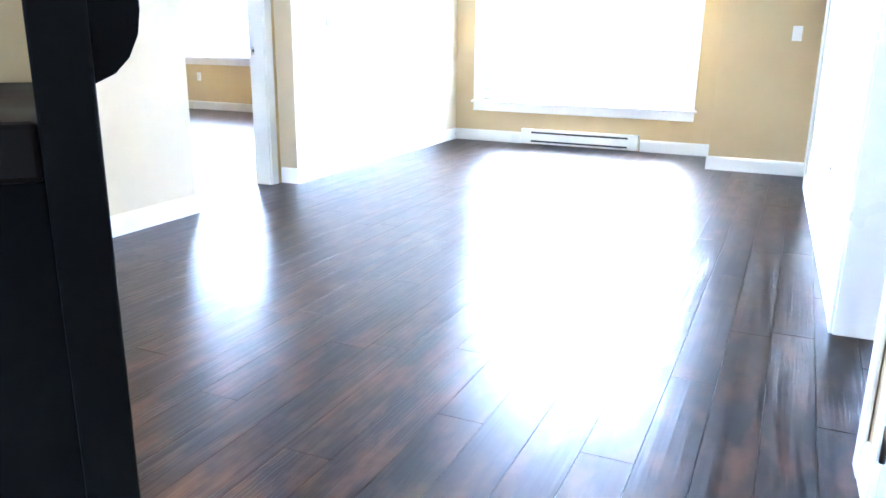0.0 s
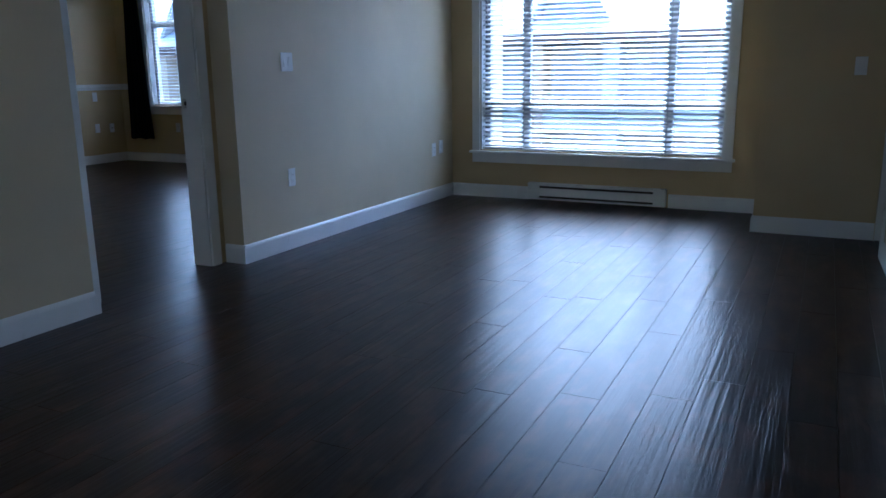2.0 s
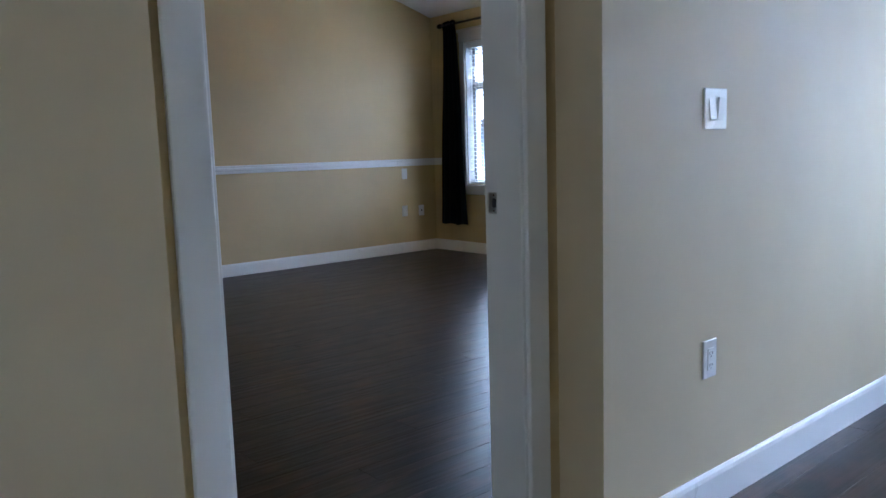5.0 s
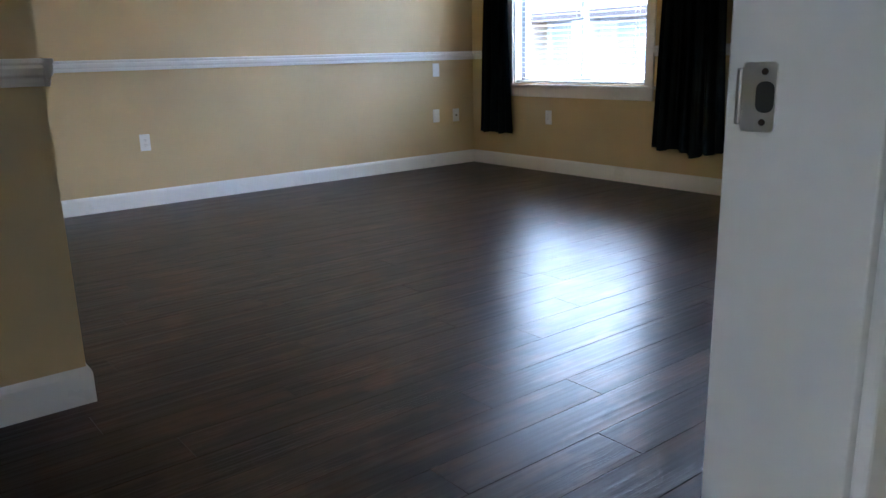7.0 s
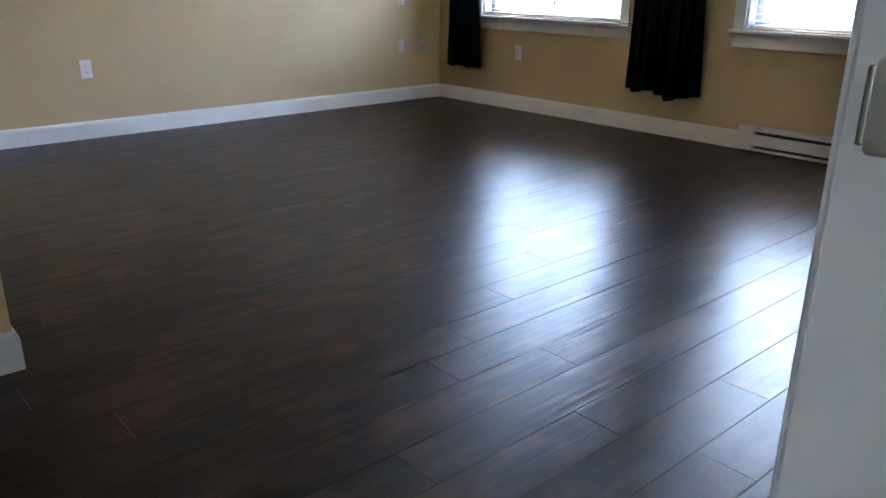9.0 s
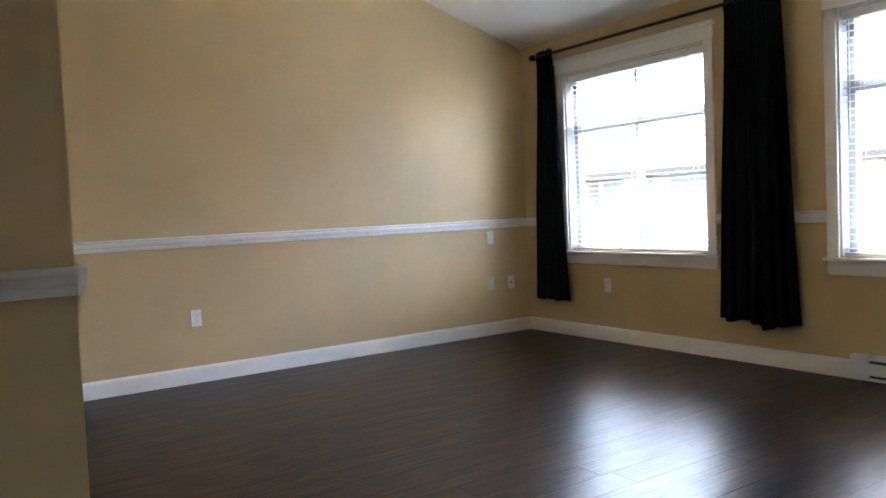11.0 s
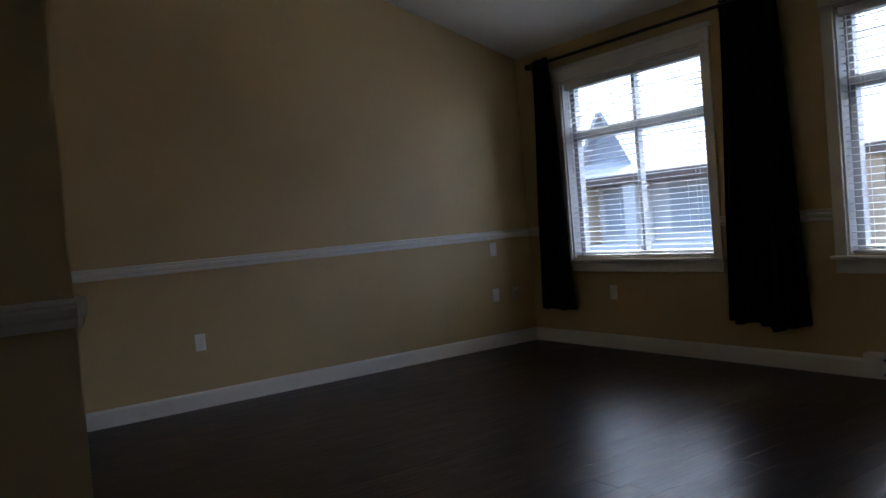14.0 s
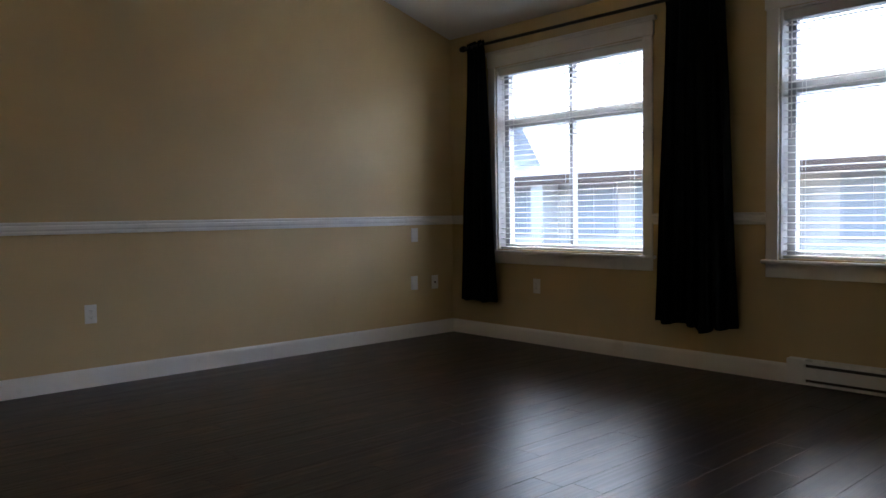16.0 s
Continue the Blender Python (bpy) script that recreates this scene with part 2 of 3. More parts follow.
# walls of the living room
setting("wall_partition", box((-0.28, 0, 0), (0, YB + 0.16, H)), CREAM, "cream painted partition wall between living room and bedroom")
setting("wall_kitchen_side", box((-0.28, -7.0, 0), (0, -1.09, H)), CREAM, "cream painted wall beside the bedroom doorway")
bm = boxed(bmesh.new(), (-0.273, -1.09, 0), (-0.15, -0.945, H))
boxed(bm, (-0.273, -0.128, 0), (-0.15, 0.0, H))
boxed(bm, (-0.273, -0.945, 2.06), (-0.15, -0.128, H))
setting("wall_doorway", bm, TAN, "tan painted wall recess round the bedroom doorway")
WX0, WX1, WZ0, WZ1 = 0.285, 2.39, 0.43, 2.28
bm = boxed(bmesh.new(), (0, YF, -0.3), (WX0, YF + 0.16, H))
boxed(bm, (WX1, YF, -0.3), (3.7, YF + 0.16, H))
boxed(bm, (WX0, YF, -0.3), (WX1, YF + 0.16, WZ0))
boxed(bm, (WX0, YF, WZ1), (WX1, YF + 0.16, H))
setting("wall_living_window", bm, TAN, "tan painted window wall of the living room")
setting("wall_boxed_corner", box((2.70, YC, 0), (3.70, YF, H)), TAN, "tan painted boxed-out corner beside the window")
DY0, DY1 = 1.66, 2.15
bm = boxed(bmesh.new(), (XR, -1.56, 0), (XR + 0.14, DY0, H))
boxed(bm, (XR, DY0, 2.06), (XR + 0.14, DY1, H))
boxed(bm, (XR, DY1, 0), (XR + 0.14, YC, H))
boxed(bm, (XR, -2.62, 2.06), (XR + 0.14, -1.56, H))
boxed(bm, (XR, -2.86, 0), (XR + 0.14, -2.60, H))
boxed(bm, (XR, -7.0, 0), (XR + 0.14, -3.78, H))
boxed(bm, (XR, -3.78, 2.06), (XR + 0.14, -2.86, H))
wall_side = setting("wall_side", bm, CREAM, "cream painted side wall of the living room")
# unseen closing wall, made white and set close as a reflector for the hall
setting("wall_back_bounce", box((0, -6.0, 0), (XR, -5.86, H)), WHITE, "unseen wall closing the hall, white and near to bounce light")
setting("ceiling_living", box((-0.15, -7.0, H), (6.7, YF + 0.16, H + 0.15)), CEIL, "white ceiling of the living room", "ceiling")

# walls of the bedroom
W1 = (-4.914, -3.512)
W2 = (-2.575, -1.173)
BZ0, BZ1 = 0.740, 2.227
bm = bmesh.new()
for a, b in ((XB - 0.14, W1[0]), (W1[1], W2[0]), (W2[1], -0.28)):
    boxed(bm, (a, YB, -0.3), (b, YB + 0.16, 2.75))
for w in (W1, W2):
    boxed(bm, (w[0], YB, -0.3), (w[1], YB + 0.16, BZ0))
    boxed(bm, (w[0], YB, BZ1), (w[1], YB + 0.16, 2.75))
setting("wall_bedroom_window", bm, TAN, "tan painted bedroom window wall")
setting("wall_bedroom_side", box((XB - 0.14, -3.0, 0), (XB, YB, 5.2)), TAN, "tan painted bedroom side wall with chair rail")
NX, NY = -2.291, -0.254
setting("wall_closet", box((XB, -3.0, 0), (NX, NY, 5.2)), TAN, "tan painted wall corner inside the bedroom")
setting("wall_bedroom_back", box((NX, -3.0, 0), (-0.28, -2.86, 5.2)), TAN, "tan painted wall closing the bedroom passage")
setting("wall_bedroom_upper", box((-0.28, -3.0, H), (-0.15, YB + 0.16, 5.2)), TAN, "tan painted upper wall of the bedroom")
bm = bmesh.new()
quad = [(XB - 0.14, YB + 0.2), (-0.28 + 0.1, YB + 0.2), (-0.28 + 0.1, -3.0), (XB - 0.14, -3.0)]
lo = [bm.verts.new((x, y, bed_top(y))) for x, y in quad]
up = [bm.verts.new((x, y, bed_top(y) + 0.15)) for x, y in quad]
bm.faces.new(lo)
bm.faces.new(up)
for i in range(4):
    bm.faces.new((lo[i], lo[(i + 1) % 4], up[(i + 1) % 4], up[i]))
bmesh.ops.recalc_face_normals(bm, faces=bm.faces)
setting("ceiling_bedroom", bm, CEIL, "white sloping bedroom ceiling", "ceiling")

# second room behind the side doorway
RY = 0.75
R2 = (4.25, 5.69)
bm = boxed(bmesh.new(), (XR + 0.14, RY, -0.3), (R2[0], RY + 0.16, H))
boxed(bm, (R2[1], RY, -0.3), (6.7, RY + 0.16, H))
boxed(bm, (R2[0], RY, -0.3), (R2[1], RY + 0.16, BZ0))
boxed(bm, (R2[0], RY, BZ1), (R2[1], RY + 0.16, H))
setting("wall_second_room_window", bm, GREYPAINT, "grey painted window wall of the second room")
setting("wall_second_room_side", box((6.56, -7.0, 0), (6.7, RY, H)), GREYPAINT, "grey painted wall of the second room")
setting("wall_second_room_cross", box((XR + 0.23, -2.98, 0), (6.56, -2.86, H)), GREYPAINT, "grey painted cross wall of the second room")


# ---- trim ----
def base_profile(d):
    return [(0, 0), (d * BT, 0), (d * BT, BZ - 0.02), (d * BT * 0.75, BZ - 0.008), (d * BT * 0.35, BZ), (0, BZ)]


def baseboard(axis, at, side, lo, hi, label="white painted baseboard along the wall"):
    prof = [(at + a, b) for a, b in base_profile(side)]
    return setting("baseboard", extruded(prof, axis, lo, hi), WHITE, label, "baseboard")


baseboard("y", 0.0, 1, 0.0, YF)
baseboard("x", YF, -1, BT, 0.755)
baseboard("x", YF, -1, 1.985, 2.70)
baseboard("y", 2.70, -1, YC - BT, YF - BT)
baseboard("x", YC, -1, 2.70, XR)
leaning = [wall_side, baseboard("y", XR, -1, -1.49, DY0 - 0.06)]
baseboard("y", 0.0, 1, -7.0, -1.09)
baseboard("x", -1.09, 1.5, -0.135, BT)
baseboard("x", 0.0, -1, -0.138, 0.0 + BT)
leaning.append(baseboard("y", XR, -1, -2.79, -2.675))
baseboard("y", XB, 1, NY, YB)
baseboard("x", YB, -1, XB + BT, -2.50)
baseboard("y", NX, 1, -2.86, NY)
baseboard("x", NY, 1, XB + BT, NX + BT)
baseboard("x", RY, -1, XR + 0.14, 6.56, "white painted baseboard in the second room")
RAIL = [(0, 0.947), (0.010, 0.947), (0.014, 0.959), (0.014, 0.970), (0.022, 0.978), (0.026, 0.996), (0.022, 1.004), (0.028, 1.010), (0.028, 1.020), (0, 1.022)]


def chair_rail(axis, at, side, lo, hi):
    return setting("chair_rail", extruded([(at + side * a, b) for a, b in RAIL], axis, lo, hi), WHITE, "white moulded chair rail along the painted wall", "chair rail")


chair_rail("y", XB, 1, NY, YB)
chair_rail("x", YB, -1, XB + 0.028, W1[0] - 0.075)
chair_rail("x", YB, -1, W1[1] + 0.075, W2[0] - 0.075)
chair_rail("y", NX, 1, -2.86, NY)
chair_rail("x", RY, -1, XR + 0.14, R2[0] - 0.075)
chair_rail("x", NY, 1, XB + 0.028, NX + 0.028)


# ---- doorways ----
def doorway(name, label, xa, xb, y0, y1, top=2.03, step=0.0, back=0.010):
    """A cased opening through a wall that lies between xa and xb; step: how far the side at y0 lies back in x."""
    d = thing(name, label, "door frame", ((xa + xb) / 2, (y0 + y1) / 2, 0))
    d["kind"] = "structure"
    cx, cy = (xa + xb) / 2, (y0 + y1) / 2
    lo, hi = min(xa, xb) - cx, max(xa, xb) - cx
    a, b = y0 - cy, y1 - cy
    part("jamb", box((lo + step - 0.004, a - 0.016, 0), (hi + step + 0.004, a, top), 0.002), WHITE, d)
    part("jamb", box((lo - 0.004, b, 0), (hi + 0.004, b + 0.016, top), 0.002), WHITE, d)
    part("head_jamb", box((lo - 0.004, a - 0.016, top), (hi + 0.004, b + 0.016, top + 0.016), 0.002), WHITE, d)
    for f in (-1, 1):
        x = (hi if f > 0 else lo)
        xs = sorted((x + f * 0.004, x + f * 0.018))
        w = 0.07
        part("casing", box((xs[0] + step, a - 0.016 - w, 0), (xs[1] + step, a - 0.010, top + w), 0.004), WHITE, d)
        part("casing", box((xs[0], b + (0.010 if f > 0 else back), 0), (xs[1], b + 0.016 + w, top + w), 0.004), WHITE, d)
        part("head_casing", box((xs[0], a - 0.010, top + 0.010), (xs[1], b + 0.010, top + w), 0.004), WHITE, d)
    return d


def round_rect(x0, x1, z0, z1, r):
    """Outline of a plate with rounded corners."""
    pts = []
    for cx, cz, a0 in ((x1 - r, z1 - r, 0), (x0 + r, z1 - r, 90), (x0 + r, z0 + r, 180), (x1 - r, z0 + r, 270)):
        for k in range(5):
            a = radians(a0 + 22.5 * k)
            pts.append((cx + r * math.cos(a), cz + r * math.sin(a)))
    return pts


def strike_plate(x, y, z):
    s = thing("strike_plate", "brushed nickel strike plate screwed to the white door jamb", "strike plate", (x, y, z))
    part("plate", extruded(round_rect(-0.019, 0.011, -0.028, 0.028, 0.004), "y", -0.0022, 0.0), STEEL, s)
    part("latch_hole", extruded(round_rect(-0.006, 0.010, -0.0125, 0.0125, 0.0065), "y", -0.0026, -0.0006), DARKSLOT, s, "dark latch hole")
    part("lip", box((-0.024, -0.0035, -0.023), (-0.019, 0.0, 0.023), 0.0015), STEEL, s)
    for zz in (-0.0203, 0.0203):
        part("screw", rod((0.001, -0.0022, zz), (0.001, -0.0032, zz), 0.0028), BRONZE, s)
    return s


doorway("door_1", "white cased doorway into the bedroom", -0.271, -0.15, -0.935, -0.140, back=0.022)
strike_plate(-0.241, -0.140, 0.966)
leaning.append(doorway("door_2", "white cased doorway into the second room", XR, XR + 0.14, -2.585, -1.576))
leaning.append(strike_plate(XR + 0.10, -1.576, 0.965))

# closed balcony door beside the boxed-out corner
d3 = thing("door_3", "white closed balcony door with white casing in the side wall", "door", (XR, (DY0 + DY1) / 2, 0))
d3["kind"] = "structure"
hw = (DY1 - DY0) / 2
part("stile", box((0.08, -hw + 0.014, 0.012), (0.12, -hw + 0.07, 2.05), 0.003), WHITE, d3)
part("stile", box((0.08, hw - 0.07, 0.012), (0.12, hw - 0.014, 2.05), 0.003), WHITE, d3)
part("rail", box((0.08, -hw + 0.07, 0.012), (0.12, hw - 0.07, 0.14), 0.003), WHITE, d3)
part("rail", box((0.08, -hw + 0.07, 1.97), (0.12, hw - 0.07, 2.05), 0.003), WHITE, d3)
part("panel", box((0.092, -hw + 0.07, 0.14), (0.108, hw - 0.07, 1.97), 0.002), WHITE, d3)
part("casing", box((-0.016, -hw - 0.06, 0), (0, -hw + 0.006, 2.12), 0.004), WHITE, d3)
part("jamb", box((0.0, -hw, 0), (0.14, -hw + 0.014, 2.05), 0.002), WHITE, d3)
part("jamb", box((0.0, hw - 0.014, 0), (0.14, hw, 2.05), 0.002), WHITE, d3)
part("weather_strip", box((0.060, hw - 0.020, 0), (0.072, hw - 0.0145, 2.05), 0.001), DARKSLOT, d3)
part("head_casing", box((-0.016, -hw + 0.006, 2.06), (0, hw + 0.03, 2.12), 0.004), WHITE, d3)
part("threshold", box((0.0, -hw + 0.014, 0), (0.08, hw - 0.014, 0.012), 0.003), DARKSLOT, d3, "dark threshold strip")

# hall closet door with its hinge
d = thing("door_4", "white panelled hall door in its white frame", "door", (XR, -2.86, 0))
d["kind"] = "structure"
part("casing", box((-0.018, -0.02, 0), (0.0, 0.05, 2.10), 0.004), WHITE, d)
part("jamb", box((-0.004, -0.036, 0), (0.10, -0.02, 2.05), 0.002), WHITE, d)
slab = part("slab", box((0.004, -0.90, 0.01), (0.044, -0.04, 2.04), 0.003), WHITE, d)
for z0, z1 in ((0.25, 0.95), (1.10, 1.90)):
    pm = boxed(bmesh.new(), (-0.004, -0.79, z0), (0.004, -0.77, z1), 0.002)
    boxed(pm, (-0.004, -0.17, z0), (0.004, -0.15, z1), 0.002)
    boxed(pm, (-0.004, -0.77, z0), (0.004, -0.17, z0 + 0.02), 0.002)
    boxed(pm, (-0.004, -0.77, z1 - 0.02), (0.004, -0.17, z1), 0.002)
    part("panel_moulding", pm, WHITE, slab)
for zz in (0.22, 1.85):
    part("hinge", rod((-0.006, -0.034, zz - 0.045), (-0.006, -0.034, zz + 0.045), 0.007), BRONZE, d, "dark metal hinge")


leaning += [d3, d]


# ---- windows ----
def window(name, label, x0, x1, z0, z1, yf, uprights, transoms, depth=0.16, sill_drop=0.085, head=0.14):
    """uprights, transoms: bars of the vinyl frame, as x and (z, thickness)."""
    cx = (x0 + x1) / 2
    w = thing(name, label, "window", (cx, yf, 0))
    w["kind"] = "structure"
    a, b = x0 - cx, x1 - cx
    part("casing", box((a - 0.075, -0.018, z0 - 0.01), (a, 0, z1 + 0.002), 0.004), WHITE, w)
    part("casing", box((b, -0.018, z0 - 0.01), (b + 0.075, 0, z1 + 0.002), 0.004), WHITE, w)
    part("head_casing", box((a - 0.085, -0.022, z1 + 0.002), (b + 0.085, 0, z1 + head), 0.005), WHITE, w)
    part("head_cap", extruded([(0, z1 + head), (-0.024, z1 + head), (-0.030, z1 + head + 0.010), (-0.044, z1 + head + 0.018), (-0.044, z1 + head + 0.026), (0, z1 + head + 0.026)], "x", a - 0.105, b + 0.105), WHITE, w)
    part("window_sill", box((a - 0.095, -0.045, z0 - 0.028), (b + 0.095, 0.08, z0 - 0.006), 0.006), WHITE, w)
    part("apron", box((a - 0.075, -0.016, z0 - 0.028 - sill_drop), (b + 0.075, 0, z0 - 0.028), 0.004), WHITE, w)
    part("reveal", box((a - 0.002, 0.002, z0 - 0.006), (a + 0.012, depth, z1)), WHITE, w)
    part("reveal", box((b - 0.012, 0.002, z0 - 0.006), (b + 0.002, depth, z1)), WHITE, w)
    part("reveal", box((a + 0.012, 0.002, z1 - 0.012), (b - 0.012, depth, z1 + 0.002)), WHITE, w)
    fy0, fy1 = 0.085, 0.145
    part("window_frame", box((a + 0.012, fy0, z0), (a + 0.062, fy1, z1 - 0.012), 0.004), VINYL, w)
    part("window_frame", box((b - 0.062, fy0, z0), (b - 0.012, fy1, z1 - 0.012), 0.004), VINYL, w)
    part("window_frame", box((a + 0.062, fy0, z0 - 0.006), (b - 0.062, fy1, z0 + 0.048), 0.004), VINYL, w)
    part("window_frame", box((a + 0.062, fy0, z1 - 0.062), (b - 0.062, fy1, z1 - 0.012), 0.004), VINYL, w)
    xs = [a + 0.062] + [u for x, t in uprights for u in (x - cx - t / 2, x - cx + t / 2)] + [b - 0.062]
    for x, t in uprights:
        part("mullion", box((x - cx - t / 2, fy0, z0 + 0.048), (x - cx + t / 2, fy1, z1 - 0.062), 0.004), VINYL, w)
    for z, t in transoms:
        for k in range(0, len(xs), 2):
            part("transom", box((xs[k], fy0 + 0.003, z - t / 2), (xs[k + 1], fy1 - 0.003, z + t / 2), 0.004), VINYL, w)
    zs = [z0 + 0.048] + [u for z, t in transoms for u in (z - t / 2, z + t / 2)] + [z1 - 0.062]
    for k in range(0, len(xs), 2):
        for j in range(0, len(zs), 2):
            pane = part("pane", box((xs[k], 0.112, zs[j]), (xs[k + 1], 0.116, zs[j + 1])), GLASS, w)
            pane.visible_shadow = False
    return w


window("window_1", "white vinyl living room window in white casing", WX0, WX1, WZ0, WZ1, YF, ((0.69, 0.075), (1.935, 0.075)), ((0.835, 0.07), (1.89, 0.06)))
window("window_2", "white vinyl bedroom window with four panes", *W1, BZ0, BZ1, YB, ((-4.213, 0.035),), ((1.772, 0.082),), head=0.10)
window("window_3", "white vinyl bedroom window beside the black curtain", *W2, BZ0, BZ1, YB, ((-1.874, 0.035),), ((1.772, 0.082),), head=0.10)
window("window_4", "white vinyl window of the second room", *R2, BZ0, BZ1, RY, ((4.97, 0.035),), ((1.80, 0.085),))


SLATS = {}


def slat_mesh(w):
    key = round(w, 3)
    if key not in SLATS:
        bm = bmesh.new()
        rows = []
        for i in range(5):
            u = -1 + i / 2
            rows.append([bm.verts.new((s * w / 2, u * 0.0235, 0.0022 * (1 - u * u) + k)) for k in (0.0, 0.0026) for s in (-1, 1)])
        for p0, p1 in zip(rows, rows[1:]):
            bm.faces.new((p0[0], p0[1], p1[1], p1[0]))
            bm.faces.new((p0[2], p1[2], p1[3], p0[3]))
            bm.faces.new((p0[0], p1[0], p1[2], p0[2]))
            bm.faces.new((p0[1], p0[3], p1[3], p1[1]))
        bm.faces.new((rows[0][0], rows[0][2], rows[0][3], rows[0][1]))
        bm.faces.new((rows[-1][0], rows[-1][1], rows[-1][3], rows[-1][2]))
        bmesh.ops.recalc_face_normals(bm, faces=bm.faces)
        me = bpy.data.meshes.new("slat")
        bm.to_mesh(me)
        bm.free()
        me.materials.append(SLAT)
        SLATS[key] = me
    return SLATS[key]


def blind(x0, x1, z0, z1, y, label, tilt=8.0, pitch=0.042, lift=0.0):
    b = thing("window_blind", label, "blind", ((x0 + x1) / 2, y, z0), "white slatted window blinds")
    w = x1 - x0
    part("headrail", box((-w / 2, -0.028, z1 - z0 - 0.055), (w / 2, 0.028, z1 - z0), 0.003), SLAT, b)
    part("bottom_rail", box((-w / 2, -0.025, 0.004 + lift), (w / 2, 0.025, 0.022 + lift), 0.004), SLAT, b)
    n = int((z1 - z0 - 0.085 - lift) / pitch)
    for i in range(n):
        s = new("slat", slat_mesh(w))
        s.parent = b
        s.matrix_basis = pose(0, random.uniform(-0.001, 0.001), 0.045 + lift + i * pitch, tilt + random.uniform(-1.2, 1.2), random.uniform(-0.08, 0.08), 0)
    for u in (-0.36, 0.36) if w < 0.8 else (-0.42, 0.0, 0.42):
        part("ladder_cord", rod((u * w, -0.026, 0.01 + lift), (u * w, -0.026, z1 - z0 - 0.05), 0.0011, 6), SLAT, b)
        part("ladder_cord", rod((u * w, 0.026, 0.01 + lift), (u * w, 0.026, z1 - z0 - 0.05), 0.0011, 6), SLAT, b)
    part("wand", rod((-w / 2 + 0.05, -0.034, z1 - z0 - 0.06), (-w / 2 + 0.05, -0.036, z1 - z0 - 0.75), 0.004, 8), PLATE, b)
    return b


BY = YF + 0.045
for a, b in ((0.30, 0.683), (0.693, 1.927), (1.937, 2.375)):
    blind(a, b, WZ0, WZ1 - 0.014, BY, "white slatted blind lowered over the living room window", tilt=24.0, lift=random.uniform(0, 0.006))
for w in (W1, W2):
    blind(w[0] + 0.016, w[1] - 0.016, BZ0, BZ1 - 0.014, YB + 0.045, "white slatted blind lowered over a bedroom window", tilt=1.5)
blind(R2[0] + 0.016, R2[1] - 0.016, BZ0, BZ1 - 0.014, RY + 0.045, "white slatted blind in the second room", tilt=8.0)


# ---- curtains ----
def curtain_rod():
    r = thing("curtain_rod", "black metal curtain rod across the bedroom window wall", "curtain rod", (-3.02, YB - 0.09, 2.414))
    part("pole", rod((-2.165, 0, 0), (2.20, 0, 0), 0.0125, 16), BLACKMETAL, r)
    for s in (-2.185, 2.22):
        f = turned([(0, -0.03), (0.02, -0.028), (0.026, -0.01), (0.026, 0.01), (0.02, 0.028), (0, 0.03)], 16)
        bmesh.ops.transform(f, matrix=pose(s, 0, 0, 0, 90, 0), verts=f.verts)
        part("finial", f, BLACKMETAL, r)
    for s in (-2.07, -0.06, 2.10):
        bk = boxed(bmesh.new(), (s - 0.008, 0.0, -0.008), (s + 0.008, 0.09, 0.008), 0.002)
        boxed(bk, (s - 0.015, 0.082, -0.03), (s + 0.015, 0.09, 0.03), 0.003)
        part("bracket", bk, BLACKMETAL, r)
    return r


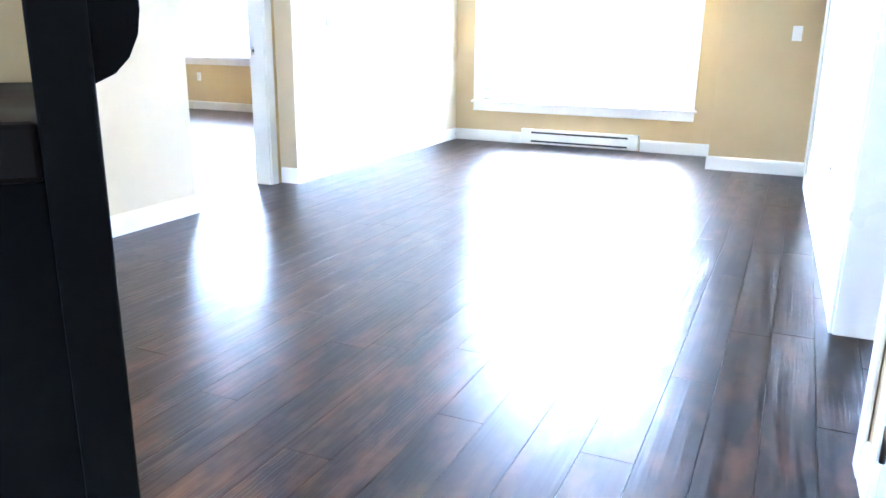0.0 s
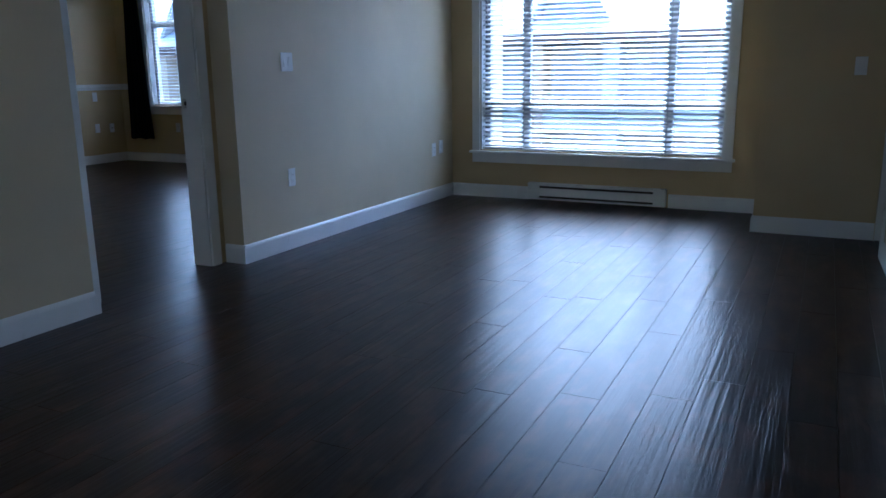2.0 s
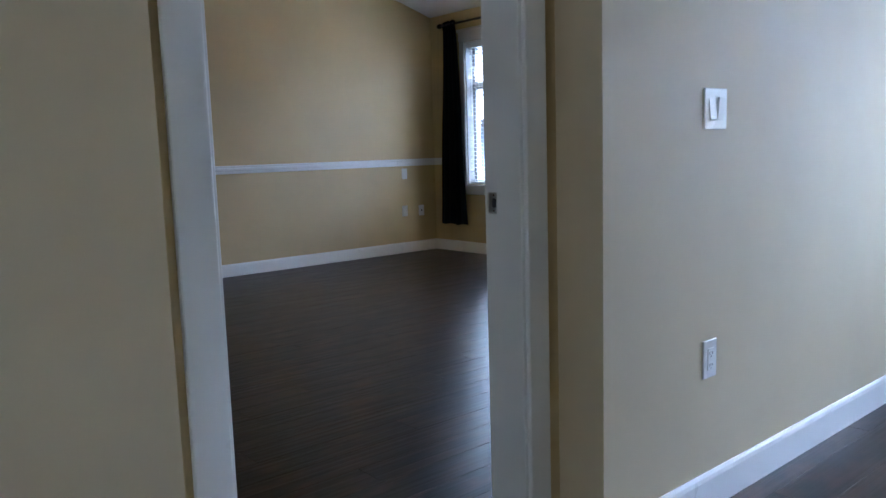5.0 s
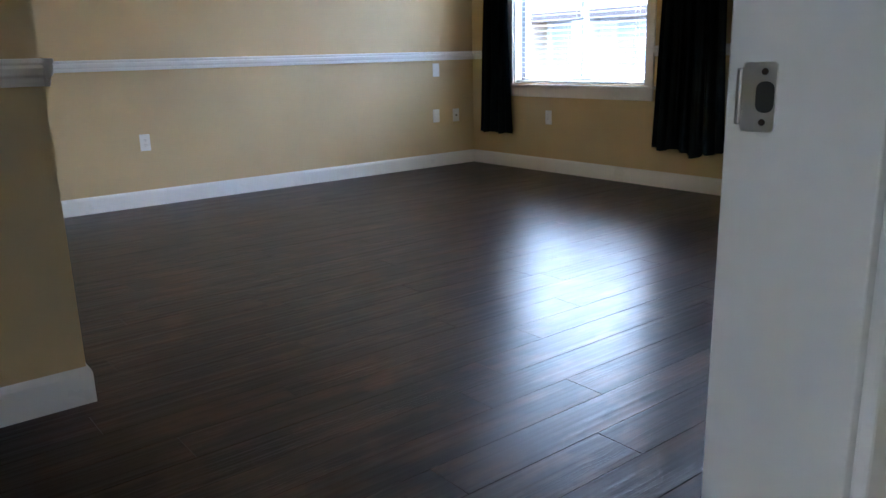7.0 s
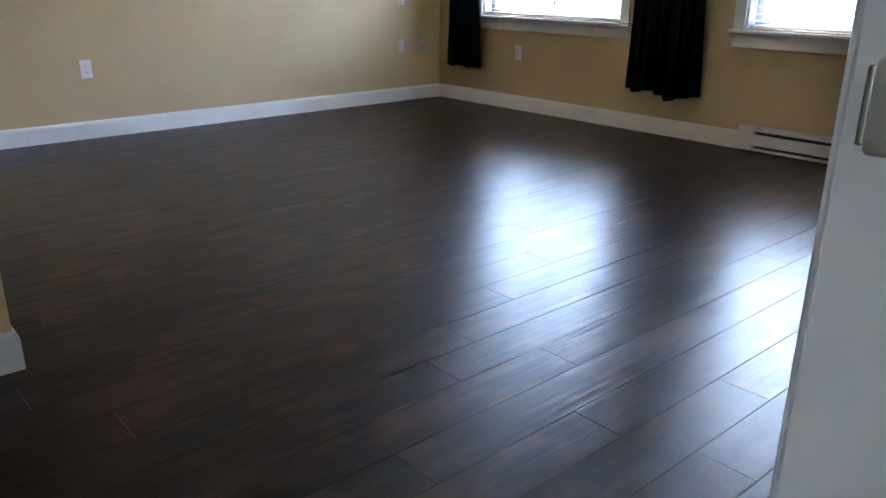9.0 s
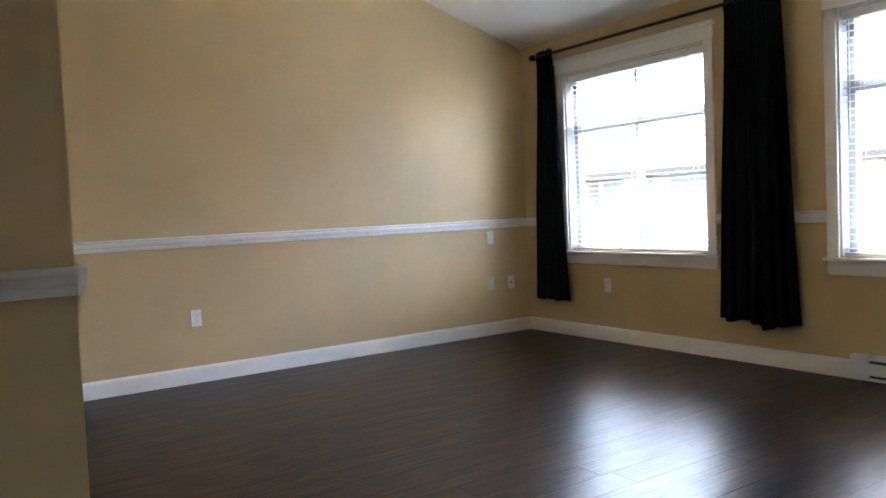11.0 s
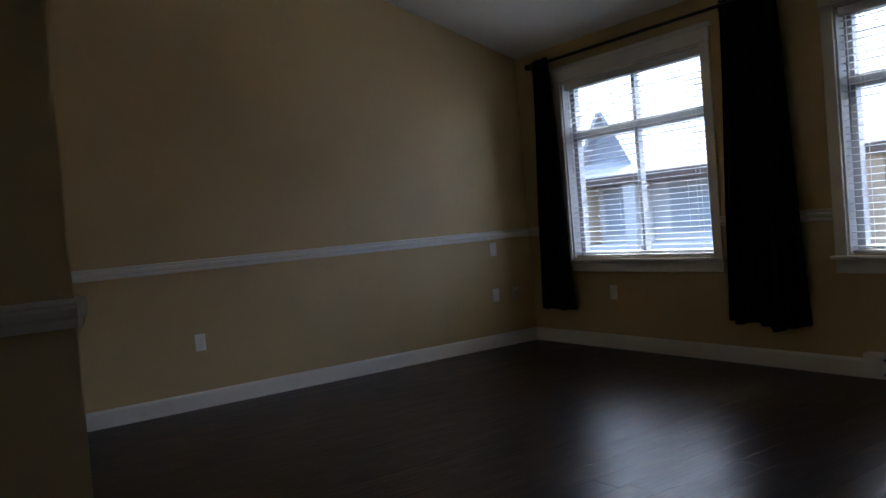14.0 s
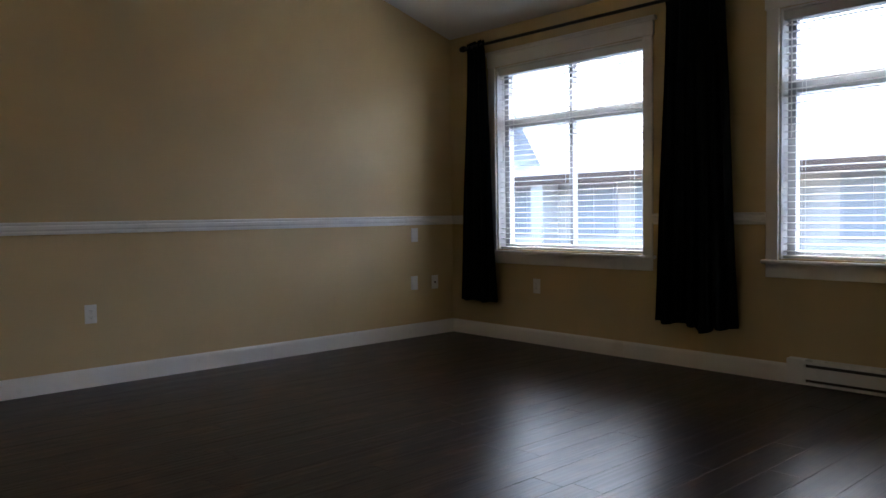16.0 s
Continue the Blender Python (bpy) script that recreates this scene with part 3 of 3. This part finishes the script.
def curtain(xt0, xt1, xb0, xb1, z0, folds, seed, tail=0.0):
    """A panel on a rod pocket: gathered at the rod, with a ruffled heading above it."""
    rnd = random.Random(seed)
    yc = YB - 0.09
    c = thing("curtain", "black cloth curtain gathered on the rod beside the window", "curtain", ((xb0 + xb1) / 2, yc, z0), "black bedroom curtains")
    nu, nv = folds * 16, 44
    zr, zt = 2.414, 2.452
    ph = [rnd.uniform(-0.7, 0.7) for _ in range(folds + 2)]
    depth = [rnd.uniform(0.45, 1.15) for _ in range(folds + 2)]
    bm = bmesh.new()
    grid = []
    for j in range(nv + 1):
        v = j / nv
        z = zt + (z0 - zt) * v
        row = []
        for i in range(nu + 1):
            u = i / nu
            e = v ** 1.15
            x = (xt0 + u * (xt1 - xt0)) * (1 - e) + (xb0 + u * (xb1 - xb0)) * e
            k = u * folds
            n = int(k)
            deep = depth[n] + (depth[n + 1] - depth[n]) * (k - n)
            wave = math.sin(2 * math.pi * k + ph[n] * v) * deep
            fine = (math.sin(2 * math.pi * k * 1.6 + seed) + 0.4 * math.sin(2 * math.pi * k * 2.7)) * max(0.0, 1 - 7 * v)
            pocket = max(0.0, 1 - abs(z - zr) / 0.03)
            y = (0.010 + 0.026 * v) * wave + 0.005 * fine + 0.005 * math.sin(8 * v + 5 * u)
            y = y * (1 - 0.6 * pocket) - 0.016 * pocket
            drop = 0.010 * math.sin(math.pi * k + seed) * v + 0.008 * fine * max(0.0, 1 - 20 * v)
            if tail and 0.5 < u < 0.74:
                drop -= tail * math.sin((u - 0.5) / 0.24 * math.pi) ** 0.5 * max(0, (v - 0.93) * 14)
            x += 0.010 * math.cos(2 * math.pi * k) * v
            row.append(bm.verts.new((x - (xb0 + xb1) / 2, y, z + drop - z0)))
        grid.append(row)
    for r0, r1 in zip(grid, grid[1:]):
        for i in range(nu):
            f = bm.faces.new((r0[i], r0[i + 1], r1[i + 1], r1[i]))
            f.smooth = True
    bmesh.ops.solidify(bm, geom=bm.faces[:], thickness=0.003)
    part("cloth", bm, CURTAIN, c)
    hem = bmesh.new()
    ends = []
    for i in range(nu + 1):
        u = i / nu
        k = u * folds
        n = int(k)
        deep = depth[n] + (depth[n + 1] - depth[n]) * (k - n)
        x = xb0 + u * (xb1 - xb0) + 0.010 * math.cos(2 * math.pi * k) - (xb0 + xb1) / 2
        y = 0.036 * math.sin(2 * math.pi * k + ph[n]) * deep + 0.005 * math.sin(8 + 5 * u) - 0.0035
        ends.append([hem.verts.new((x, y, h + 0.010 * math.sin(math.pi * k + seed))) for h in (0.078, 0.082)])
    for p0, p1 in zip(ends, ends[1:]):
        hem.faces.new((p0[0], p1[0], p1[1], p0[1]))
    bmesh.ops.solidify(hem, geom=hem.faces[:], thickness=0.001)
    part("hem_seam", hem, CURTAIN, c)
    return c


curtain_rod()
curtain(-5.155, -4.945, -5.272, -4.852, 0.308, 4, 3)
curtain(-3.285, -2.875, -3.375, -2.795, 0.294, 6, 8, 0.05)


# ---- heaters ----
def heater(cx, yf, length, label):
    h = thing("baseboard_heater", label, "heater", (cx, yf, 0.012), "electric baseboard heaters")
    L = length / 2
    d = -0.062
    back = extruded([(0, 0.0), (-0.006, 0.0), (-0.006, 0.14), (d + 0.012, 0.14), (d + 0.002, 0.132), (d + 0.002, 0.122), (d + 0.006, 0.122), (d + 0.008, 0.13), (d + 0.016, 0.136), (0, 0.146)], "x", -L, L)
    part("back_plate", back, ENAMEL, h)
    part("front_panel", box((-L + 0.10, d, 0.034), (L - 0.10, d + 0.006, 0.104), 0.002), ENAMEL, h)
    part("end_cap", box((-L, d - 0.002, 0.0), (-L + 0.10, 0, 0.148), 0.004), ENAMEL, h)
    part("end_cap", box((L - 0.10, d - 0.002, 0.0), (L, 0, 0.148), 0.004), ENAMEL, h)
    part("lower_lip", box((-L + 0.10, d + 0.002, 0.0), (L - 0.10, d + 0.02, 0.014), 0.002), ENAMEL, h)
    # solid dark box: the shade inside the housing is put into its colour
    part("inner_shade", box((-L + 0.10, -0.03, 0.012), (L - 0.10, -0.008, 0.138)), DARKSLOT, h, "dark box standing for the shade inside the heater")
    for i in range(int((length - 0.24) / 0.045)):
        x = -L + 0.12 + i * 0.045
        part("fin", box((x, -0.052, 0.04), (x + 0.0012, -0.012, 0.10)), STEEL, h)
    return h


heater(1.37, YF - 0.001, 1.20, "white electric baseboard heater under the living room window")
heater(-1.898, YB - 0.001, 1.20, "white electric baseboard heater under a bedroom window")


# ---- wall plates ----
def wall_plate(name, label, category, at, face, kind, w=0.072, h=0.116, group="white wall plates"):
    """face: degrees about z that turn the plate's front from -Y to where it looks."""
    o = thing(name, label, category, at, group, face)
    part("cover_plate", box((-w / 2, -0.006, -h / 2), (w / 2, 0, h / 2), 0.003), PLATE, o)
    if kind == "outlet":
        part("socket_face", box((-0.0165, -0.008, -0.033), (0.0165, -0.005, 0.033), 0.001), PLATE, o)
        for zz in (-0.018, 0.018):
            part("slot", box((-0.0075, -0.0085, zz - 0.004), (-0.0055, -0.0075, zz + 0.005)), DARKSLOT, o)
            part("slot", box((0.0055, -0.0085, zz - 0.004), (0.0075, -0.0075, zz + 0.005)), DARKSLOT, o)
            part("slot", box((-0.002, -0.0085, zz - 0.011), (0.002, -0.0075, zz - 0.008)), DARKSLOT, o)
    elif kind == "switch":
        n = 2 if w > 0.1 else 1
        for i in range(n):
            x = (i - (n - 1) / 2) * 0.046
            pd = box((x - 0.0165, -0.0095, -0.033), (x + 0.0165, -0.005, 0.033), 0.0015)
            bmesh.ops.rotate(pd, cent=(x, -0.006, 0), matrix=Matrix.Rotation(radians(6 if i else -6), 3, "X"), verts=pd.verts)
            part("paddle", pd, PLATE, o)
    elif kind == "jack":
        part("jack", rod((0, -0.006, 0.0), (0, -0.011, 0.0), 0.0085), BRONZE, o, "dark cable jack")
    return o


P = wall_plate
P("light_switch", "white double light switch on the partition wall", "switch", (0.0, 0.512, 1.20), 90, "switch", 0.118)
P("power_outlet", "white power outlet low on the partition wall", "outlet", (0.0, 0.50, 0.468), 90, "outlet")
P("power_outlet", "white power outlet near the room corner", "outlet", (0.0, 2.559, 0.455), 90, "outlet")
P("jack_plate", "white jack plate beside the corner outlet", "wall plate", (0.0, 2.70, 0.47), 90, "blank")
P("light_switch", "white light switch on the boxed-out corner", "switch", (3.275, YC, 1.133), 0, "switch")
P("power_outlet", "white power outlet low on the bedroom side wall", "outlet", (XB, 0.985, 0.451), 90, "outlet")
P("jack_plate", "white plate just under the chair rail", "wall plate", (XB, 3.60, 0.863), 90, "blank")
P("power_outlet", "white power outlet below the chair rail", "outlet", (XB, 3.59, 0.459), 90, "blank")
P("jack_plate", "white cable jack plate near the bedroom corner", "wall plate", (XB, 3.82, 0.452), 90, "jack")
P("power_outlet", "white power outlet under the bedroom window", "outlet", (-4.49, YB, 0.459), 0, "outlet")
leaning.append(P("jack_plate", "white blank plate on the side wall", "wall plate", (XR, -0.05, 0.465), -90, "blank"))
leaning.append(P("jack_plate", "white cable jack plate on the side wall", "wall plate", (XR, -0.45, 0.475), -90, "jack"))
leaning.append(P("power_outlet", "white power outlet on the side wall", "outlet", (XR, -0.62, 0.475), -90, "outlet"))
leaning.append(P("light_switch", "white light switch beside the side doorway", "switch", (XR, -1.30, 1.17), -90, "switch"))
LEAN = Matrix.Translation((XR, 0, 0)) @ Matrix.Rotation(radians(2.02), 4, "Z") @ Matrix.Translation((-XR, 0, 0))
for o in leaning:
    o.matrix_basis = LEAN @ o.matrix_basis


# ---- pendant lamp ----
LX, LY, LZ = -3.10, 1.92, 2.486
lamp = thing("pendant_lamp", "lit alabaster glass bowl pendant lamp on a thin nickel stem", "pendant lamp", (LX, LY, LZ))
top = bed_top(LY) - LZ
cn = turned([(0, -0.035), (0.012, -0.035), (0.03, -0.028), (0.058, -0.010), (0.064, 0.0), (0.064, 0.006), (0, 0.006)], 32)
bmesh.ops.transform(cn, matrix=pose(0, 0, top - 0.004, -math.degrees(math.atan(SLOPE)), 0, 0), verts=cn.verts)
part("canopy", cn, NICKEL, lamp)
part("stem", rod((0, 0, 0.32), (0, 0, top - 0.03), 0.0045), NICKEL, lamp)
part("loop_ball", turned([(0, 0.285), (0.012, 0.288), (0.02, 0.30), (0.022, 0.312), (0.017, 0.328), (0, 0.335)], 24), STEEL, lamp)
for i in range(3):
    a = radians(25 + 120 * i)
    ca, sa = math.cos(a), math.sin(a)
    bend = [(0.012, 0.30), (0.030, 0.235), (0.046, 0.165), (0.066, 0.105), (0.096, 0.060), (0.135, 0.030)]
    arm = bmesh.new()
    for (r0, z0), (r1, z1) in zip(bend, bend[1:]):
        seg = rod((r0 * ca, r0 * sa, z0), (r1 * ca, r1 * sa, z1), 0.0045)
        me = bpy.data.meshes.new("bend")
        seg.to_mesh(me)
        seg.free()
        arm.from_mesh(me)
        bpy.data.meshes.remove(me)
    part("arm", arm, NICKEL, lamp)
    part("arm_knob", turned([(0, 0), (0.008, 0.004), (0.010, 0.02), (0.006, 0.035), (0, 0.038)], 12), STEEL, lamp).matrix_basis = pose(0.14 * ca, 0.14 * sa, 0.006)
part("rim", turned([(0.176, 0.004), (0.19, 0.008), (0.196, 0.0), (0.194, -0.012), (0.184, -0.014), (0.178, -0.006), (0.176, 0.004)], 48), NICKEL, lamp)
part("bowl", turned([(0.186, -0.008), (0.178, -0.035), (0.155, -0.068), (0.118, -0.094), (0.07, -0.112), (0.028, -0.119), (0, -0.120)], 48), BOWL, lamp, "glowing cream alabaster glass bowl")
ld = bpy.data.lights.new("bulb", "POINT")
ld.energy, ld.color, ld.shadow_soft_size = 0.65, (1.0, 0.64, 0.33), 0.05
bulb = new("bulb", ld)
bulb.location = (LX - 0.035, LY - 0.02, LZ - 0.045)


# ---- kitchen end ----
# added lamp, never in view: fills in light on faces turned to the kitchen
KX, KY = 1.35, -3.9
kl = thing("unseen_fill_lamp", "unseen dome lamp added on the kitchen ceiling as fill light", "ceiling lamp", (KX, KY, H))
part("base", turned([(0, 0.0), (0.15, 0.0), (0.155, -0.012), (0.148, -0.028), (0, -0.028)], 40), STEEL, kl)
part("dome", turned([(0.14, -0.028), (0.145, -0.05), (0.125, -0.085), (0.085, -0.11), (0.04, -0.121), (0, -0.124)], 40), DOME, kl, "glowing dome of the added fill lamp")
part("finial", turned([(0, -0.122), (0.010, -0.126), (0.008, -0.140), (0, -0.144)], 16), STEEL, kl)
kd = bpy.data.lights.new("kitchen_fill_light", "POINT")
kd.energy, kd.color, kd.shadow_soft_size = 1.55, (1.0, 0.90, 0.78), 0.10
new("kitchen_fill_light", kd).location = (KX, KY, H - 0.24)

k = thing("kitchen_peninsula", "black kitchen peninsula end with dark brown counter", "peninsula", (2.797, -4.268, 0), turn=49)
part("end_post", box((-0.022, -0.024, 0.0), (0.024, 0.024, 1.34), 0.003), BLACKWOOD, k)
cor = [(0.024, 1.34), (0.062, 1.34), (0.063, 1.125), (0.060, 1.105), (0.052, 1.087), (0.040, 1.074), (0.024, 1.066)]
part("corbel", extruded(cor, "y", -0.018, 0.018), BLACKWOOD, k, "black rounded corbel")
part("cabinet_body", box((-0.70, 0.03, 0.0), (-0.022, 0.50, 0.982), 0.004), BLACKWOOD, k)
# added stub: gives the dim beige left of the post, placed for the camera
setting("wall_added_stub", box((-0.75, 0.525, 0.0), (-0.03, 0.60, H)), TAN, "tan wall piece added behind the counter to fit the view").matrix_basis = k.matrix_basis.copy()
part("counter", box((-0.72, -0.012, 0.985), (-0.022, 0.52, 1.036), 0.006), BROWNTOP, k, "dark brown counter top")


# ---- outside ----
setting("ground", box((-300, YF + 1.5, -3.3), (300, 400, -3.2)), GROUND, "asphalt yard and road between the houses", "ground")
YH = 15.0
house = thing("townhouse", "pale sided townhouse with grey roof across the yard", "house", (0, YH, -3.2))
part("wall", box((-32, 0, 0), (32, 8, 5.0)), SIDING, house)
part("roof", extruded([(-0.7, 5.06), (-0.7, 5.18), (4.0, 8.2), (8.7, 5.18), (8.7, 5.06), (4.0, 8.0)], "x", -32.6, 32.6), ROOFMAT, house)
part("fascia", box((-32.6, -0.74, 4.94), (32.6, -0.70, 5.16), 0.01), FASCIA, house)
part("belt", box((-32, -0.55, 2.85), (32, 0.02, 3.38), 0.01), SIDING, house)
for k in range(-2, 3):
    m0 = 12.05 * k
    for dx, mat in ((-1.41, SIDING), (-3.25, BEIGEWALL), (4.6, BEIGEWALL)):
        part("column", box((m0 + dx - 0.2, -0.62, 0), (m0 + dx + 0.2, 0.02, 4.94), 0.01), mat, house)
    for dx in (-5.7, -4.05, -2.2, 0.0, 1.75, 3.4):
        for z0, z1 in ((0.7, 2.1), (3.72, 4.85)):
            wn_ = part("window", box((m0 + dx - 0.62, -0.06, z0 - 0.08), (m0 + dx + 0.62, 0.02, z1 + 0.08), 0.01), VINYL, house)
            part("pane", box((m0 + dx - 0.54, -0.075, z0), (m0 + dx - 0.03, -0.05, z1)), FARGLASS, wn_)
            part("pane", box((m0 + dx + 0.03, -0.075, z0), (m0 + dx + 0.54, -0.05, z1)), FARGLASS, wn_)
    gx = m0 - 2.55
    part("gable", extruded([(gx - 1.05, 5.2), (gx + 1.05, 5.2), (gx, 6.88)], "y", 0.0, 4.0), GREYSIDE, house)
    for sgn in (-1, 1):
        gr = box((0, -0.3, 0.0), (2.2, 4.0, 0.1))
        bmesh.ops.transform(gr, matrix=pose(gx, 0, 6.9) @ Matrix.Diagonal((sgn, 1, 1, 1)) @ pose(0, 0, 0, 0, math.degrees(math.atan2(1.68, 1.05)), 0), verts=gr.verts)
        bmesh.ops.recalc_face_normals(gr, faces=gr.faces)
        part("gable_roof", gr, ROOFMAT, house)


# ---- floor planks, last ----
PW, PL = 0.149, 1.28
FULL = {}


def plank_verts(w, l):
    e, d = 0.0011, 0.0012
    vs = []
    for z, i in ((-0.012, 0.0005), (-d, 0.0005), (0.0, e)):
        vs += [(i, i, z), (w - i, i, z), (w - i, l - i, z), (i, l - i, z)]
    fs = [(8, 9, 10, 11)]
    for b in (0, 4):
        for k in range(4):
            fs.append((b + k, b + (k + 1) % 4, b + 4 + (k + 1) % 4, b + 4 + k))
    return vs, fs


def plank_mesh(w, l):
    key = (round(w, 3), round(l, 3))
    if key not in FULL:
        me = bpy.data.meshes.new("plank")
        me.from_pydata(*plank_verts(*key)[:1], [], plank_verts(*key)[1])
        me.materials.append(PLANK)
        FULL[key] = me
    return FULL[key]


def floor(name, label, x0, x1, y0, y1, near, first, joints):
    """first: where one long seam lies; joints: end joints of single rows, counted from that seam."""
    f = setting(name, box((x0, y0, -0.2), (x1, y1, -0.006)), DARKSLOT, label, "floor")
    rest_v, rest_f = [], []
    c = math.floor((x0 - first) / PW)
    while first + c * PW < x1:
        a, b = max(x0, first + c * PW), min(x1, first + (c + 1) * PW)
        y = -9.0 - ((c * 0.377 + 0.21 * ((c * 7) % 3)) % 1.0) * PL
        if c in joints:
            y = joints[c] - 9 * PL
        while y < y1:
            s, e = max(y, y0), min(y + PL, y1)
            if e - s > 0.03 and b - a > 0.01:
                inside = near[0] < (a + b) / 2 < near[1] and near[2] < (s + e) / 2 < near[3]
                if inside:
                    ob = new("plank", plank_mesh(b - a, e - s))
                    ob.parent = f
                    ob.location = (a, s, random.uniform(-0.0003, 0.0))
                else:
                    vs, fs = plank_verts(b - a, e - s)
                    n = len(rest_v)
                    rest_v += [(v[0] + a, v[1] + s, v[2]) for v in vs]
                    rest_f += [tuple(i + n for i in q) for q in fs]
            y += PL
        c += 1
    me = bpy.data.meshes.new("far_planks")
    me.from_pydata(rest_v, [], rest_f)
    me.materials.append(PLANK_REST)
    ob = new("far_planks", me)
    ob.parent = f
    ob["kind"] = "stuff"
    return f


floor("floor_living", "dark espresso hand-scraped plank floor of the living room", 0.0, 6.7, -7.1, YF + 0.05, (0.0, 3.7, -4.0, 3.0), 2.475, {-1: -1.06, 0: -1.54, 1: -2.22, 2: -2.0, 3: -1.57})
floor("floor_bedroom", "dark espresso hand-scraped plank floor of the bedroom", XB - 0.1, 0.0, -3.1, YB + 0.1, (-5.7, 0.0, -1.0, 4.3), -0.993, {-6: 1.145, -4: 0.633, -3: 0.945, -2: 0.29, -1: 0.747, 0: 1.178, 1: 0.828})
